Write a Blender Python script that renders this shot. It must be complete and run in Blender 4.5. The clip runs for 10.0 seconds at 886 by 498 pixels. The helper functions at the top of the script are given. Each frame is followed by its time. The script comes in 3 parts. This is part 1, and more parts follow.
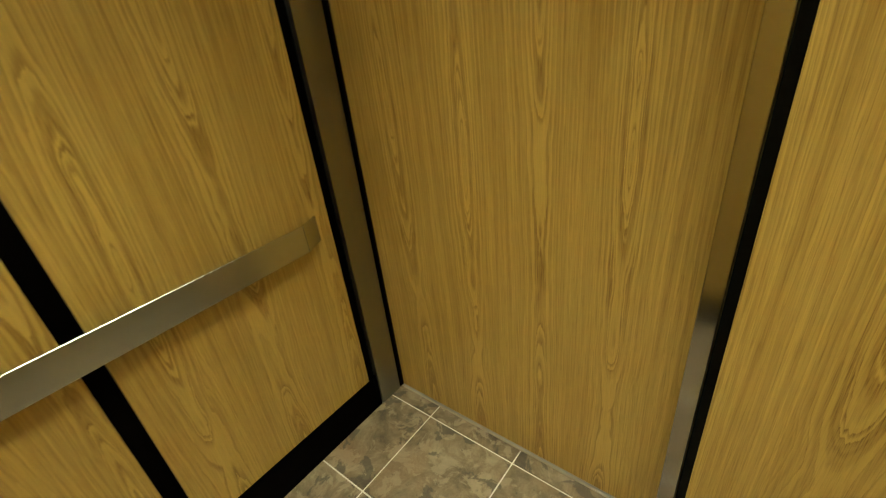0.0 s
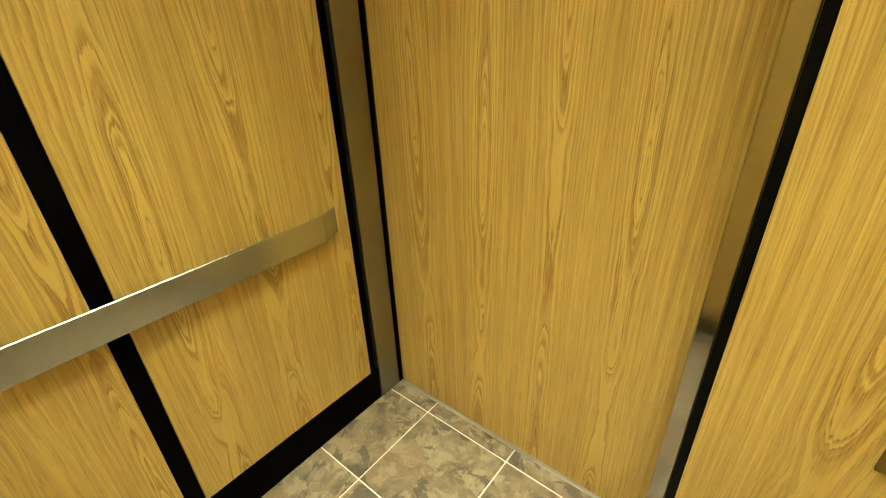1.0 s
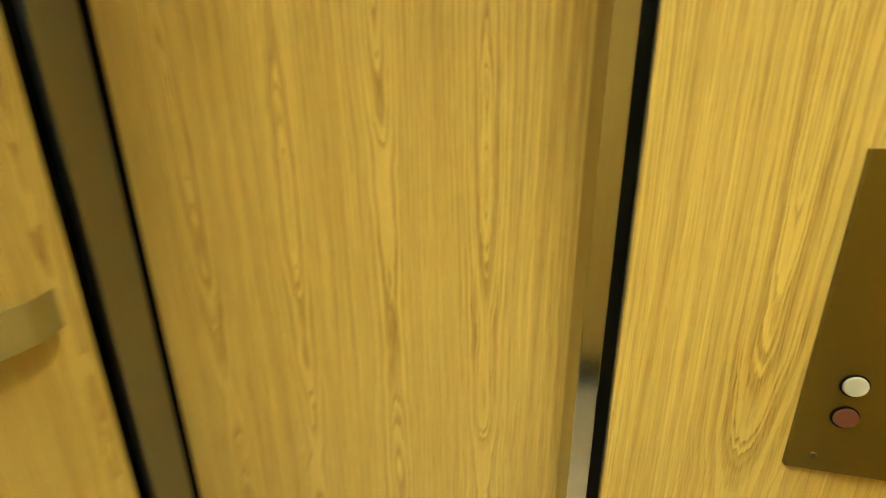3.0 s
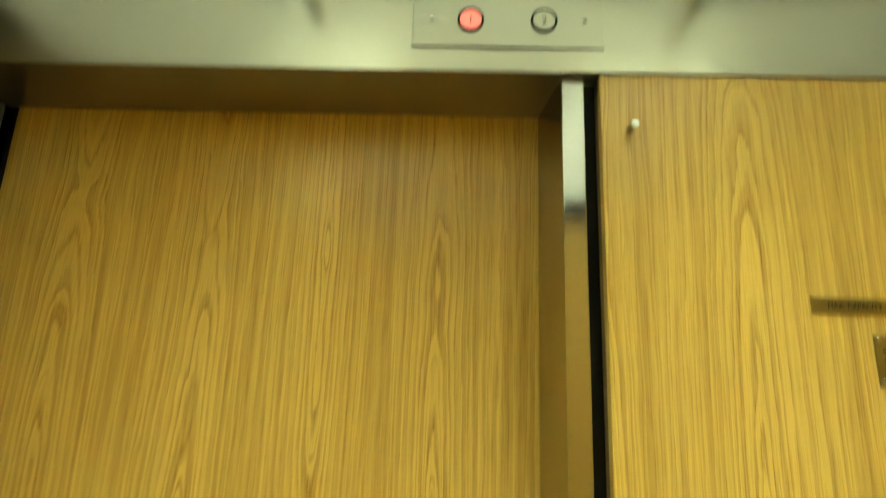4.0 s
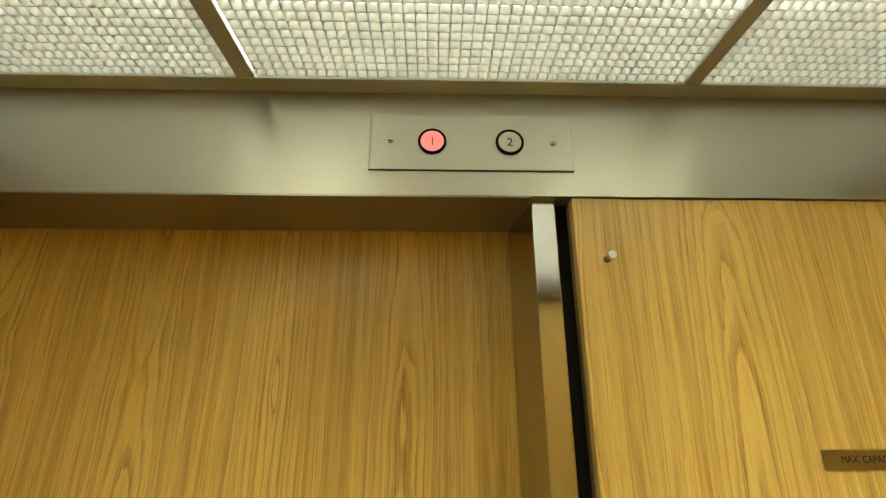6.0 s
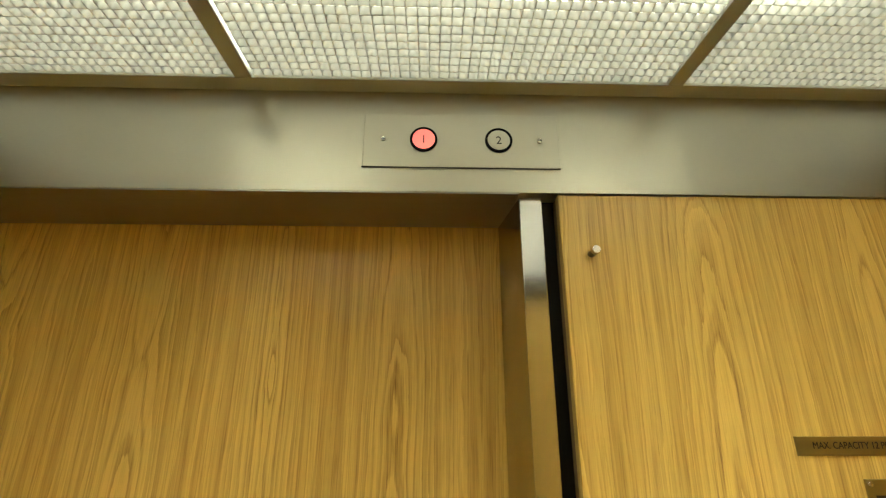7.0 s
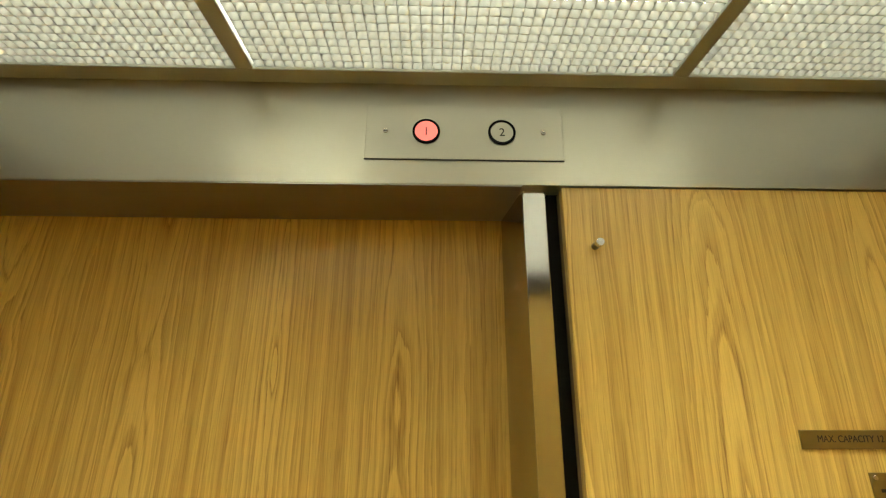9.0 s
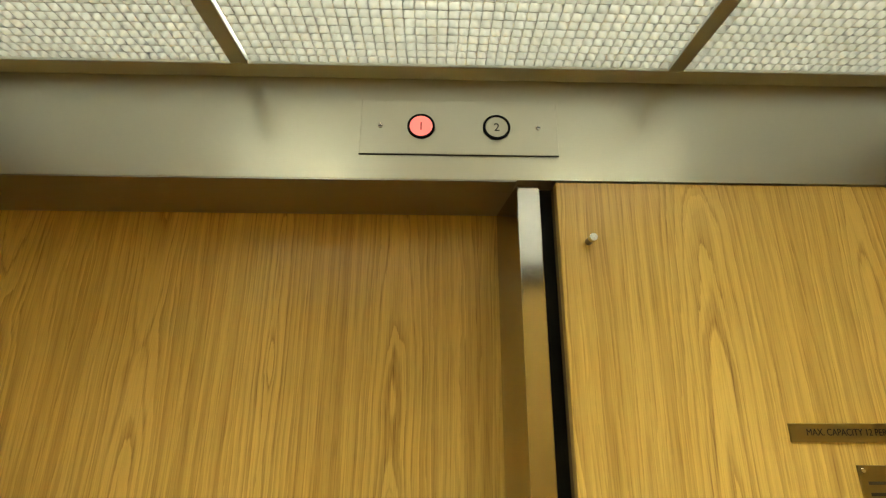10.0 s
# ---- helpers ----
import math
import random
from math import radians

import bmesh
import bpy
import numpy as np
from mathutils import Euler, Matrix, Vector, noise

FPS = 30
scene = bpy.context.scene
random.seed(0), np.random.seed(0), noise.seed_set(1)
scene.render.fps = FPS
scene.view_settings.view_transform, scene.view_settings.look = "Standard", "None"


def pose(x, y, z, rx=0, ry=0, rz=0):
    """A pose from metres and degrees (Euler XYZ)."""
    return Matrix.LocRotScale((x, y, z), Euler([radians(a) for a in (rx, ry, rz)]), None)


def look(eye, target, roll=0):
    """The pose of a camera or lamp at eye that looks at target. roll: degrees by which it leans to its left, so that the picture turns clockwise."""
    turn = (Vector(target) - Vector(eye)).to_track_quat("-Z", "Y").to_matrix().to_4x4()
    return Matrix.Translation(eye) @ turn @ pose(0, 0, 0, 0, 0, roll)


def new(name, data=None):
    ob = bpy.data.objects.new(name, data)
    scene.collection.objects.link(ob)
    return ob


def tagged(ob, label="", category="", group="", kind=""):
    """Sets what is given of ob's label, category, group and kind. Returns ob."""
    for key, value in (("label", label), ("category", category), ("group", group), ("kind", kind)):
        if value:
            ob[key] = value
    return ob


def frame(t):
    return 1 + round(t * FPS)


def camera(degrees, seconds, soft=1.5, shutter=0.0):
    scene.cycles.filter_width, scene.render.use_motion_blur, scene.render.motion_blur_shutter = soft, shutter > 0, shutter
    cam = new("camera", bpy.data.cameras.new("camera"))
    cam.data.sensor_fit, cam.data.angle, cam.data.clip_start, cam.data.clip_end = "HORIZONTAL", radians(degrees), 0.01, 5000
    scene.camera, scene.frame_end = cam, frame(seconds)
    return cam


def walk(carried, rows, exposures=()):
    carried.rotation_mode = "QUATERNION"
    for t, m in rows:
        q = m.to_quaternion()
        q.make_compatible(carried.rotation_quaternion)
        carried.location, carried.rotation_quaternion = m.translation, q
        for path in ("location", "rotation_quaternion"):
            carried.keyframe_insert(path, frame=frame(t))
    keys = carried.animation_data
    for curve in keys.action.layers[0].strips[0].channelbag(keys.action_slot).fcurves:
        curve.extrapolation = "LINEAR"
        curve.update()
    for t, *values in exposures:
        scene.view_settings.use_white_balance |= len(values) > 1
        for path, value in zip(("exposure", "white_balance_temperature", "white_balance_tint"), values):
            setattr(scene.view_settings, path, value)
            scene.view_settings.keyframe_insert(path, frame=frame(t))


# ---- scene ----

# ---------------------------------------------------------------- camera
cam = camera(90.14, 10.0, soft=1.2, shutter=0.5)
PATH = [
    (0, (1.210, -0.830, 1.555), (0.6377, -0.1666, 1.0731), -6.62),
    (0.5, (1.191, -0.921, 1.584), (0.6251, -0.2472, 1.1073), -4.51),
    (1, (1.207, -0.915, 1.559), (0.6372, -0.2394, 1.0908), -2.29),
    (1.5, (1.232, -0.891, 1.568), (0.6514, -0.2264, 1.0986), -2.13),
    (2, (1.232, -0.891, 1.568), (0.6491, -0.2284, 1.0986), -2.13),
    (2.2, (1.232, -0.891, 1.568), (0.6537, -0.2243, 1.0986), -2.13),
    (3.3, (1.006, -0.683, 1.311), (0.8987, 0.2912, 1.1147), -1.21),
    (3.5, (0.967, -0.678, 1.446), (0.9162, 0.3171, 1.3600), -0.25),
    (3.6, (0.942, -0.668, 1.470), (0.9289, 0.3315, 1.4878), 1.13),
    (3.7, (0.952, -0.680, 1.509), (0.9233, 0.3146, 1.6048), 2.07),
    (3.8, (0.954, -0.685, 1.585), (0.9261, 0.3067, 1.7075), 1.85),
    (3.9, (0.951, -0.692, 1.660), (0.9263, 0.2984, 1.7948), 1.45),
    (4, (0.959, -0.689, 1.691), (0.9302, 0.2933, 1.8780), 2.05),
    (4.5, (0.966, -0.663, 1.799), (0.9691, 0.3002, 2.0671), 1.20),
    (5, (0.971, -0.636, 1.827), (0.9905, 0.3182, 2.1252), 0.28),
    (5.5, (0.972, -0.633, 1.845), (0.9941, 0.3188, 2.1506), -0.05),
    (7, (0.989, -0.662, 1.827), (1.0136, 0.2910, 2.1298), 0.09),
    (7.5, (0.993, -0.657, 1.826), (1.0196, 0.2970, 2.1257), 0.11),
    (8, (0.987, -0.657, 1.825), (1.0115, 0.2973, 2.1217), 0.04),
    (8.5, (0.987, -0.655, 1.823), (1.0098, 0.2996, 2.1196), 0.13),
    (9, (0.988, -0.657, 1.823), (1.0082, 0.2988, 2.1170), 0.21),
    (9.5, (0.990, -0.660, 1.823), (1.0146, 0.2962, 2.1150), 0.20),
    (10, (0.998, -0.662, 1.825), (1.0167, 0.2978, 2.1034), 0.28),
]
EXPOSURES = [(0.0, -0.8, 6750, 4), (0.5, 0.02, 6750, 2), (1.0, 0.16, 6750, 2), (2.2, 0.23, 6600, 1), (3.5, 0.33, 6500, -13), (4.0, 0.35, 6500, -18),
             (4.5, 0.38, 6500, -10), (5.0, 0.26, 6350, 0), (5.5, 0.18, 6300, 7), (10.0, 0.18, 6330, 8)]
walk(cam, [(t, look(eye, target, roll)) for t, eye, target, roll in PATH], EXPOSURES)

# ---------------------------------------------------------------- light
world = bpy.data.worlds.new("world")
scene.world = world
world.use_nodes = True
wn = world.node_tree.nodes
sky = wn.new("ShaderNodeTexSky")
sky.sky_type = "NISHITA"
sky.sun_disc = False
sky.sun_elevation, sky.sun_rotation = radians(40), radians(200)
wn["Background"].inputs["Strength"].default_value = 0.1
world.node_tree.links.new(sky.outputs["Color"], wn["Background"].inputs["Color"])
sun_data = bpy.data.lights.new("sun", "SUN")
sun_data.energy, sun_data.angle, sun_data.color = 3.0, radians(0.5), (1.0, 0.95, 0.88)
sun = new("sun", sun_data)
sun.matrix_world = look((0, 8, 8), (-1.5, 2, 0))

SHEET_GLOW, TUBE_GLOW = 11.0, 205.0     # radiance of the milky sheets above the louvers, and what the tubes add
TUBE_COLOUR = (1.0, 0.97, 0.72)
TUBE_X = (0.67, 1.43)                # where the tubes run, above the sheets

# ---------------------------------------------------------------- materials
def mat(name, colour=(0.5, 0.5, 0.5), rough=0.5, metal=0.0):
    m = bpy.data.materials.new(name)
    m.use_nodes = True
    b = m.node_tree.nodes["Principled BSDF"]
    b.inputs["Base Color"].default_value = (*colour, 1)
    b.inputs["Roughness"].default_value = rough
    b.inputs["Metallic"].default_value = metal
    return m, m.node_tree, b


def node(tree, kind, **values):
    n = tree.nodes.new(kind)
    for key, value in values.items():
        if key == "operation":
            n.operation = value
        elif key == "data_type":
            n.data_type = value
        elif key == "blend_type":
            n.blend_type = value
        else:
            n.inputs[key].default_value = value
    return n


def feed(tree, target, value):
    if isinstance(value, (int, float)):
        target.default_value = value
    else:
        tree.links.new(value, target)


def calc(tree, operation, a, b=0.0, c=0.0):
    n = tree.nodes.new("ShaderNodeMath")
    n.operation = operation
    for i, value in enumerate((a, b, c)):
        feed(tree, n.inputs[i], value)
    return n.outputs[0]


def vec(tree, x, y, z):
    n = tree.nodes.new("ShaderNodeCombineXYZ")
    for i, value in enumerate((x, y, z)):
        feed(tree, n.inputs[i], value)
    return n.outputs[0]


def noise_at(tree, vector, scale=1.0, detail=2.0, rough=0.5, distort=0.0):
    n = tree.nodes.new("ShaderNodeTexNoise")
    tree.links.new(vector, n.inputs["Vector"])
    n.inputs["Scale"].default_value, n.inputs["Detail"].default_value = scale, detail
    n.inputs["Roughness"].default_value, n.inputs["Distortion"].default_value = rough, distort
    return n.outputs["Fac"]


def ramp(tree, fac, stops):
    n = tree.nodes.new("ShaderNodeValToRGB")
    tree.links.new(fac, n.inputs["Fac"])
    els = n.color_ramp.elements
    while len(els) < len(stops):
        els.new(0.5)
    for el, (at, colour) in zip(els, stops):
        el.position = at
        el.color = (*colour, 1) if len(colour) == 3 else colour
    return n.outputs["Color"]


def mixed(tree, fac, a, b, blend="MIX"):
    n = tree.nodes.new("ShaderNodeMix")
    n.data_type, n.blend_type = "RGBA", blend
    for socket, value in ((n.inputs[0], fac), (n.inputs[6], a), (n.inputs[7], b)):
        if isinstance(value, tuple):
            socket.default_value = (*value, 1)
        else:
            feed(tree, socket, value)
    return n.outputs[2]


def bump(tree, bsdf, height, strength=0.2, distance=0.001):
    n = tree.nodes.new("ShaderNodeBump")
    n.inputs["Strength"].default_value, n.inputs["Distance"].default_value = strength, distance
    tree.links.new(height, n.inputs["Height"])
    tree.links.new(n.outputs["Normal"], bsdf.inputs["Normal"])


def place(tree):
    """Object coordinates, split, and the object's own random number."""
    s = tree.nodes.new("ShaderNodeSeparateXYZ")
    tree.links.new(tree.nodes.new("ShaderNodeTexCoord").outputs["Object"], s.inputs[0])
    r = tree.nodes.new("ShaderNodeObjectInfo").outputs["Random"]
    return s.outputs[0], s.outputs[1], s.outputs[2], r


def oak(name, light, dark, width=0.24, ring_width=0.0098):
    """Flat-sawn oak laminate, its grain upright: year rings of slowly wandering logs, cut lengthwise."""
    m, t, b = mat(name, rough=0.42)
    x, y, z, r = place(t)
    mul = lambda p, q: calc(t, "MULTIPLY", p, q)
    add = lambda p, q: calc(t, "ADD", p, q)
    part_of = lambda p, lo, hi: calc(t, "MINIMUM", calc(t, "MAXIMUM", calc(t, "DIVIDE", calc(t, "SUBTRACT", p, lo), hi - lo), 0.0), 1.0)
    field = lambda fh, layer, fz, detail=2.0, rough=0.5: noise_at(t, vec(t, mul(h, fh), layer, mul(z, fz)), 1.0, detail, rough)
    h = add(add(x, y), mul(r, 37.0))
    # the heart of each log, and how far behind the cut it lies
    hw = add(h, add(mul(calc(t, "SUBTRACT", field(3.1, 3.0, 0.10, 1.0), 0.5), 0.20), mul(calc(t, "SUBTRACT", field(6.0, 13.0, 1.1, 1.5), 0.5), 0.018)))
    u = calc(t, "PINGPONG", hw, width / 2)
    depth = mul(calc(t, "PINGPONG", add(z, mul(field(2.4, 6.0, 0.15, 1.0), 4.0)), 0.85), 0.058)
    depth = add(depth, mul(calc(t, "SUBTRACT", field(4.5, 16.0, 2.6, 2.0), 0.5), 0.050))
    ragged = calc(t, "SUBTRACT", field(120.0, 5.0, 10.0, 4.0, 0.7), 0.5)
    wavy = calc(t, "SUBTRACT", field(42.0, 15.0, 2.6, 2.0, 0.5), 0.5)
    dist = calc(t, "SQRT", add(mul(u, u), mul(depth, depth)))
    dist = add(dist, add(mul(ragged, 0.0062), mul(wavy, 0.0100)))
    rings = calc(t, "DIVIDE", dist, ring_width)
    rings = add(rings, mul(noise_at(t, vec(t, mul(dist, 85.0), 4.0, mul(z, 0.4)), 1.0, 2.0), 3.4))
    saw = calc(t, "FRACT", rings)
    pore = field(420.0, 2.0, 9.0, 3.0, 0.65)
    band = mul(part_of(saw, 0.0, 0.09), calc(t, "SUBTRACT", 1.0, part_of(saw, 0.11, 0.54)))
    uneven = part_of(noise_at(t, vec(t, mul(rings, 0.31), 9.0, mul(z, 0.8)), 1.0, 2.0, 0.6), 0.30, 0.62)
    heart = calc(t, "SUBTRACT", 1.0, part_of(u, 0.015, 0.070))
    band = mul(band, calc(t, "MULTIPLY_ADD", uneven, 0.60, 0.40))
    band = mul(band, calc(t, "MULTIPLY_ADD", heart, 0.45, 0.55))
    band = mul(band, calc(t, "MULTIPLY_ADD", part_of(pore, 0.62, 0.40), 0.35, 0.65))
    streak = field(120.0, 1.0, 1.4, 3.0, 0.65)
    stripe = field(19.0, 9.0, 0.5, 2.0, 0.6)
    fair = tuple(1.10 * p for p in light)
    soft = tuple(0.80 * p + 0.20 * q for p, q in zip(light, dark))
    mid = tuple(0.76 * p + 0.24 * q for p, q in zip(light, dark))
    base = ramp(t, streak, [(0.36, mid), (0.50, soft), (0.64, tuple(1.08 * p for p in light))])
    base = mixed(t, 0.8, base, ramp(t, stripe, [(0.34, (0.82, 0.78, 0.70)), (0.66, (1.08, 1.08, 1.08))]), "MULTIPLY")
    base = mixed(t, calc(t, "MULTIPLY_ADD", heart, 0.55, 0.14), base, fair)
    pale = mul(mul(part_of(saw, 0.50, 0.92), part_of(noise_at(t, vec(t, mul(rings, 0.37), 19.0, mul(z, 0.9)), 1.0, 2.0, 0.6), 0.42, 0.62)), calc(t, "MULTIPLY_ADD", heart, 0.35, 0.42))
    island = mul(part_of(field(48.0, 21.0, 2.0, 2.0, 0.5), 0.55, 0.63), 0.30)
    base = mixed(t, island, base, tuple(1.16 * p for p in light))
    base = mixed(t, pale, base, tuple(1.20 * p for p in light))
    base = mixed(t, mul(band, 0.82), base, dark)
    pores = ramp(t, pore, [(0.34, (0.52, 0.45, 0.33)), (0.52, (1.03, 1.03, 1.03))])
    base = mixed(t, calc(t, "MULTIPLY_ADD", band, 0.45, 0.36), base, pores, "MULTIPLY")
    t.links.new(base, b.inputs["Base Color"])
    feed(t, b.inputs["Roughness"], calc(t, "MULTIPLY_ADD", pore, 0.16, 0.27))
    b.inputs["Specular IOR Level"].default_value = 0.5
    bump(t, b, pore, 0.10, 0.0005)
    return m


def steel(name, colour, rough, along="x", streaks=0.10, stretch=0.75, grime=0.0):
    """Brushed metal, the brush marks along one axis."""
    m, t, b = mat(name, colour, rough, 1.0)
    x, y, z, r = place(t)
    scale = {"x": (3.0, 900.0, 2400.0), "y": (300.0, 1.2, 420.0), "z": (1800.0, 1800.0, 3.0)}[along]
    lines = noise_at(t, vec(t, calc(t, "MULTIPLY", x, scale[0]), calc(t, "MULTIPLY", y, scale[1]), calc(t, "MULTIPLY", z, scale[2])), 1.0, 3.0, 0.7)
    smear = noise_at(t, vec(t, calc(t, "MULTIPLY", x, 6.0), calc(t, "MULTIPLY", y, 6.0), calc(t, "MULTIPLY", z, 9.0)), 1.0, 4.0, 0.6)
    rub = noise_at(t, vec(t, calc(t, "MULTIPLY", x, 19.0), calc(t, "MULTIPLY", y, 19.0), calc(t, "MULTIPLY", z, 26.0)), 1.0, 4.0, 0.65)
    prints = calc(t, "MULTIPLY", calc(t, "MAXIMUM", calc(t, "SUBTRACT", rub, 0.56), 0.0), grime)
    feed(t, b.inputs["Roughness"], calc(t, "ADD", prints, calc(t, "ADD", calc(t, "MULTIPLY_ADD", lines, streaks, rough - 0.5 * streaks), calc(t, "MULTIPLY_ADD", smear, 0.05, -0.025))))
    tint = ramp(t, lines, [(0.3, tuple(0.96 * c for c in colour)), (0.7, tuple(min(1, 1.03 * c) for c in colour))])
    t.links.new(tint, b.inputs["Base Color"])
    bump(t, b, lines, 0.006, 0.00005)
    # brushing scatters light across its own lines
    b.inputs["Anisotropic"].default_value = stretch
    t.links.new(vec(t, *((1.0, 0.0, 0.0) if along == "z" else (0.0, 0.0, 1.0))), b.inputs["Tangent"])
    return m


def satin_steel(name, colour, rough, stretch, marks=0.0):
    """Satin metal, brushed too finely for single lines to show; marks: how far wiped and touched spots differ."""
    m, t, b = mat(name, colour, rough, 1.0)
    x, y, z, r = place(t)
    smear = noise_at(t, vec(t, x, calc(t, "MULTIPLY", y, 0.4), z), 5.0, 2.0, 0.5)
    touch = noise_at(t, vec(t, x, y, calc(t, "MULTIPLY", z, 0.8)), 17.0, 2.0, 0.5, 0.3)
    spots = calc(t, "MULTIPLY", calc(t, "MAXIMUM", calc(t, "SUBTRACT", touch, 0.57), 0.0), -marks)
    feed(t, b.inputs["Roughness"], calc(t, "ADD", spots, calc(t, "MULTIPLY_ADD", smear, 0.05, rough - 0.025)))
    t.links.new(ramp(t, smear, [(0.3, tuple(0.96 * c for c in colour)), (0.7, colour)]), b.inputs["Base Color"])
    grain = noise_at(t, vec(t, calc(t, "MULTIPLY", x, 4.0), calc(t, "MULTIPLY", y, 4.0), calc(t, "MULTIPLY", z, 1600.0)), 1.0, 2.0, 0.6)
    bump(t, b, grain, 0.004, 0.00005)
    b.inputs["Anisotropic"].default_value = stretch
    if stretch:
        t.links.new(vec(t, 0.0, 0.0, 1.0), b.inputs["Tangent"])
    return m


def worn_paint(name, colour, rough=0.5, metal=0.0, spread=0.12, gloss=0.4):
    m, t, b = mat(name, colour, rough, metal)
    x, y, z, r = place(t)
    big = noise_at(t, vec(t, x, y, z), 7.0, 4.0, 0.6)
    fine = noise_at(t, vec(t, x, y, z), 220.0, 2.0, 0.6)
    lo = tuple(c * (1 - spread) for c in colour)
    hi = tuple(min(1, c * (1 + spread)) for c in colour)
    t.links.new(ramp(t, big, [(0.3, lo), (0.7, hi)]), b.inputs["Base Color"])
    feed(t, b.inputs["Roughness"], calc(t, "MULTIPLY_ADD", big, 0.2, rough - 0.1))
    bump(t, b, fine, 0.08, 0.0004)
    b.inputs["Specular IOR Level"].default_value = gloss
    return m


def slate_tile():
    """Printed slate floor tile: clouds of beige, brown and grey with dark patches."""
    m, t, b = mat("slate_tile", rough=0.4)
    x, y, z, r = place(t)
    off = calc(t, "MULTIPLY", r, 53.0)
    v = vec(t, calc(t, "ADD", x, off), calc(t, "ADD", y, off), 0.0)
    cloud = noise_at(t, v, 7.0, 9.0, 0.72, 0.5)
    flake = noise_at(t, v, 12.0, 7.0, 0.64, 0.6)
    blot = noise_at(t, v, 9.0, 6.0, 0.6, 0.6)
    fine = noise_at(t, v, 120.0, 3.0, 0.6)
    base = ramp(t, cloud, [(0.30, (0.070, 0.054, 0.035)), (0.43, (0.17, 0.132, 0.082)), (0.54, (0.265, 0.215, 0.135)), (0.70, (0.40, 0.34, 0.23))])
    pale = ramp(t, flake, [(0.52, (0, 0, 0)), (0.57, (1, 1, 1))])
    base = mixed(t, calc(t, "MULTIPLY", pale, 0.6), base, (0.41, 0.35, 0.235))
    rust = ramp(t, noise_at(t, v, 4.0, 3.0), [(0.5, (0, 0, 0)), (0.7, (1, 1, 1))])
    base = mixed(t, calc(t, "MULTIPLY", rust, 0.5), base, (0.30, 0.19, 0.10))
    dark = ramp(t, blot, [(0.550, (0, 0, 0)), (0.580, (1, 1, 1))])
    base = mixed(t, calc(t, "MULTIPLY", dark, 0.75), base, (0.085, 0.072, 0.055))
    base = mixed(t, 0.25, base, ramp(t, fine, [(0.3, (0.75, 0.75, 0.75)), (0.7, (1.1, 1.1, 1.1))]), "MULTIPLY")
    t.links.new(base, b.inputs["Base Color"])
    feed(t, b.inputs["Roughness"], calc(t, "MULTIPLY_ADD", flake, 0.3, 0.28))
    bump(t, b, flake, 0.25, 0.001)
    return m


def louver_material():
    """Satin silvery plastic of the cells."""
    m, t, b = mat("louver_plastic", (0.25, 0.25, 0.23), 0.35)
    x, y, z, r = place(t)
    dust = noise_at(t, vec(t, x, y, z), 14.0, 4.0, 0.6)
    t.links.new(ramp(t, dust, [(0.3, (0.44, 0.45, 0.44)), (0.7, (0.50, 0.51, 0.50))]), b.inputs["Base Color"])
    return m


def milky_sheet():
    """The diffuser above the louvers: it gives off light, most along the tubes behind it."""
    m, t, b = mat("milky_sheet", (0.8, 0.8, 0.8), 0.4)
    x, y, z, r = place(t)
    glow = SHEET_GLOW
    run = calc(t, "MINIMUM", calc(t, "MAXIMUM", calc(t, "MULTIPLY_ADD", y, -4.0, -0.75), 0.0), 1.0)
    for tx in TUBE_X:
        d = calc(t, "DIVIDE", calc(t, "SUBTRACT", x, tx), 0.11)
        glow = calc(t, "ADD", calc(t, "MULTIPLY", calc(t, "EXPONENT", calc(t, "MULTIPLY", calc(t, "MULTIPLY", d, d), -1.0)), calc(t, "MULTIPLY", run, TUBE_GLOW)), glow)
    b.inputs["Emission Color"].default_value = (*TUBE_COLOUR, 1)
    t.links.new(glow, b.inputs["Emission Strength"])
    return m


OAK = oak("oak_laminate", (0.575, 0.403, 0.108), (0.232, 0.118, 0.014), 0.27)
OAK_DOOR = oak("oak_laminate_door", (0.605, 0.422, 0.114), (0.240, 0.122, 0.015), 0.25)
STEEL = satin_steel("brushed_steel", (0.53, 0.51, 0.425), 0.34, 0.62, 0.05)
STEEL_PLATE = satin_steel("brushed_steel_plate", (0.52, 0.50, 0.42), 0.33, 0.62, 0.05)
STEEL_UP = steel("brushed_steel_upright", (0.50, 0.48, 0.465), 0.18, "z", 0.05, 0.75, 0.25)
STEEL_RAIL = satin_steel("brushed_steel_rail", (0.70, 0.74, 0.75), 0.235, 0.0, 0.3)
STEEL_DULL = steel("dull_steel", (0.33, 0.32, 0.285), 0.36, "z", 0.06, 0.3, 0.3)
# header steel made darker, with the underside's shade in its colour
SOFFIT_SHADE = steel("shaded_soffit_steel", (0.31, 0.30, 0.28), 0.30, "z", 0.04, 0.3)
CHROME = steel("polished_screw", (0.76, 0.73, 0.66), 0.18, "z", 0.04)
BRONZE = steel("brushed_bronze", (0.21, 0.155, 0.042), 0.42, "x", 0.04)
BRASS = steel("dull_brass", (0.29, 0.235, 0.10), 0.42, "x", 0.06)
ALU = steel("aluminium_sill", (0.62, 0.62, 0.62), 0.4, "x")
SILL_LIP = worn_paint("pale_sill_lip", (0.60, 0.56, 0.44), 0.7)
BLACK = worn_paint("black_laminate", (0.0012, 0.0011, 0.0011), 0.5, gloss=0.015)
DARK_GREY = worn_paint("dark_grey_recess", (0.004, 0.0045, 0.004), 0.6, gloss=0.08)
RUBBER = worn_paint("black_rubber", (0.004, 0.004, 0.004), 0.7, gloss=0.08)
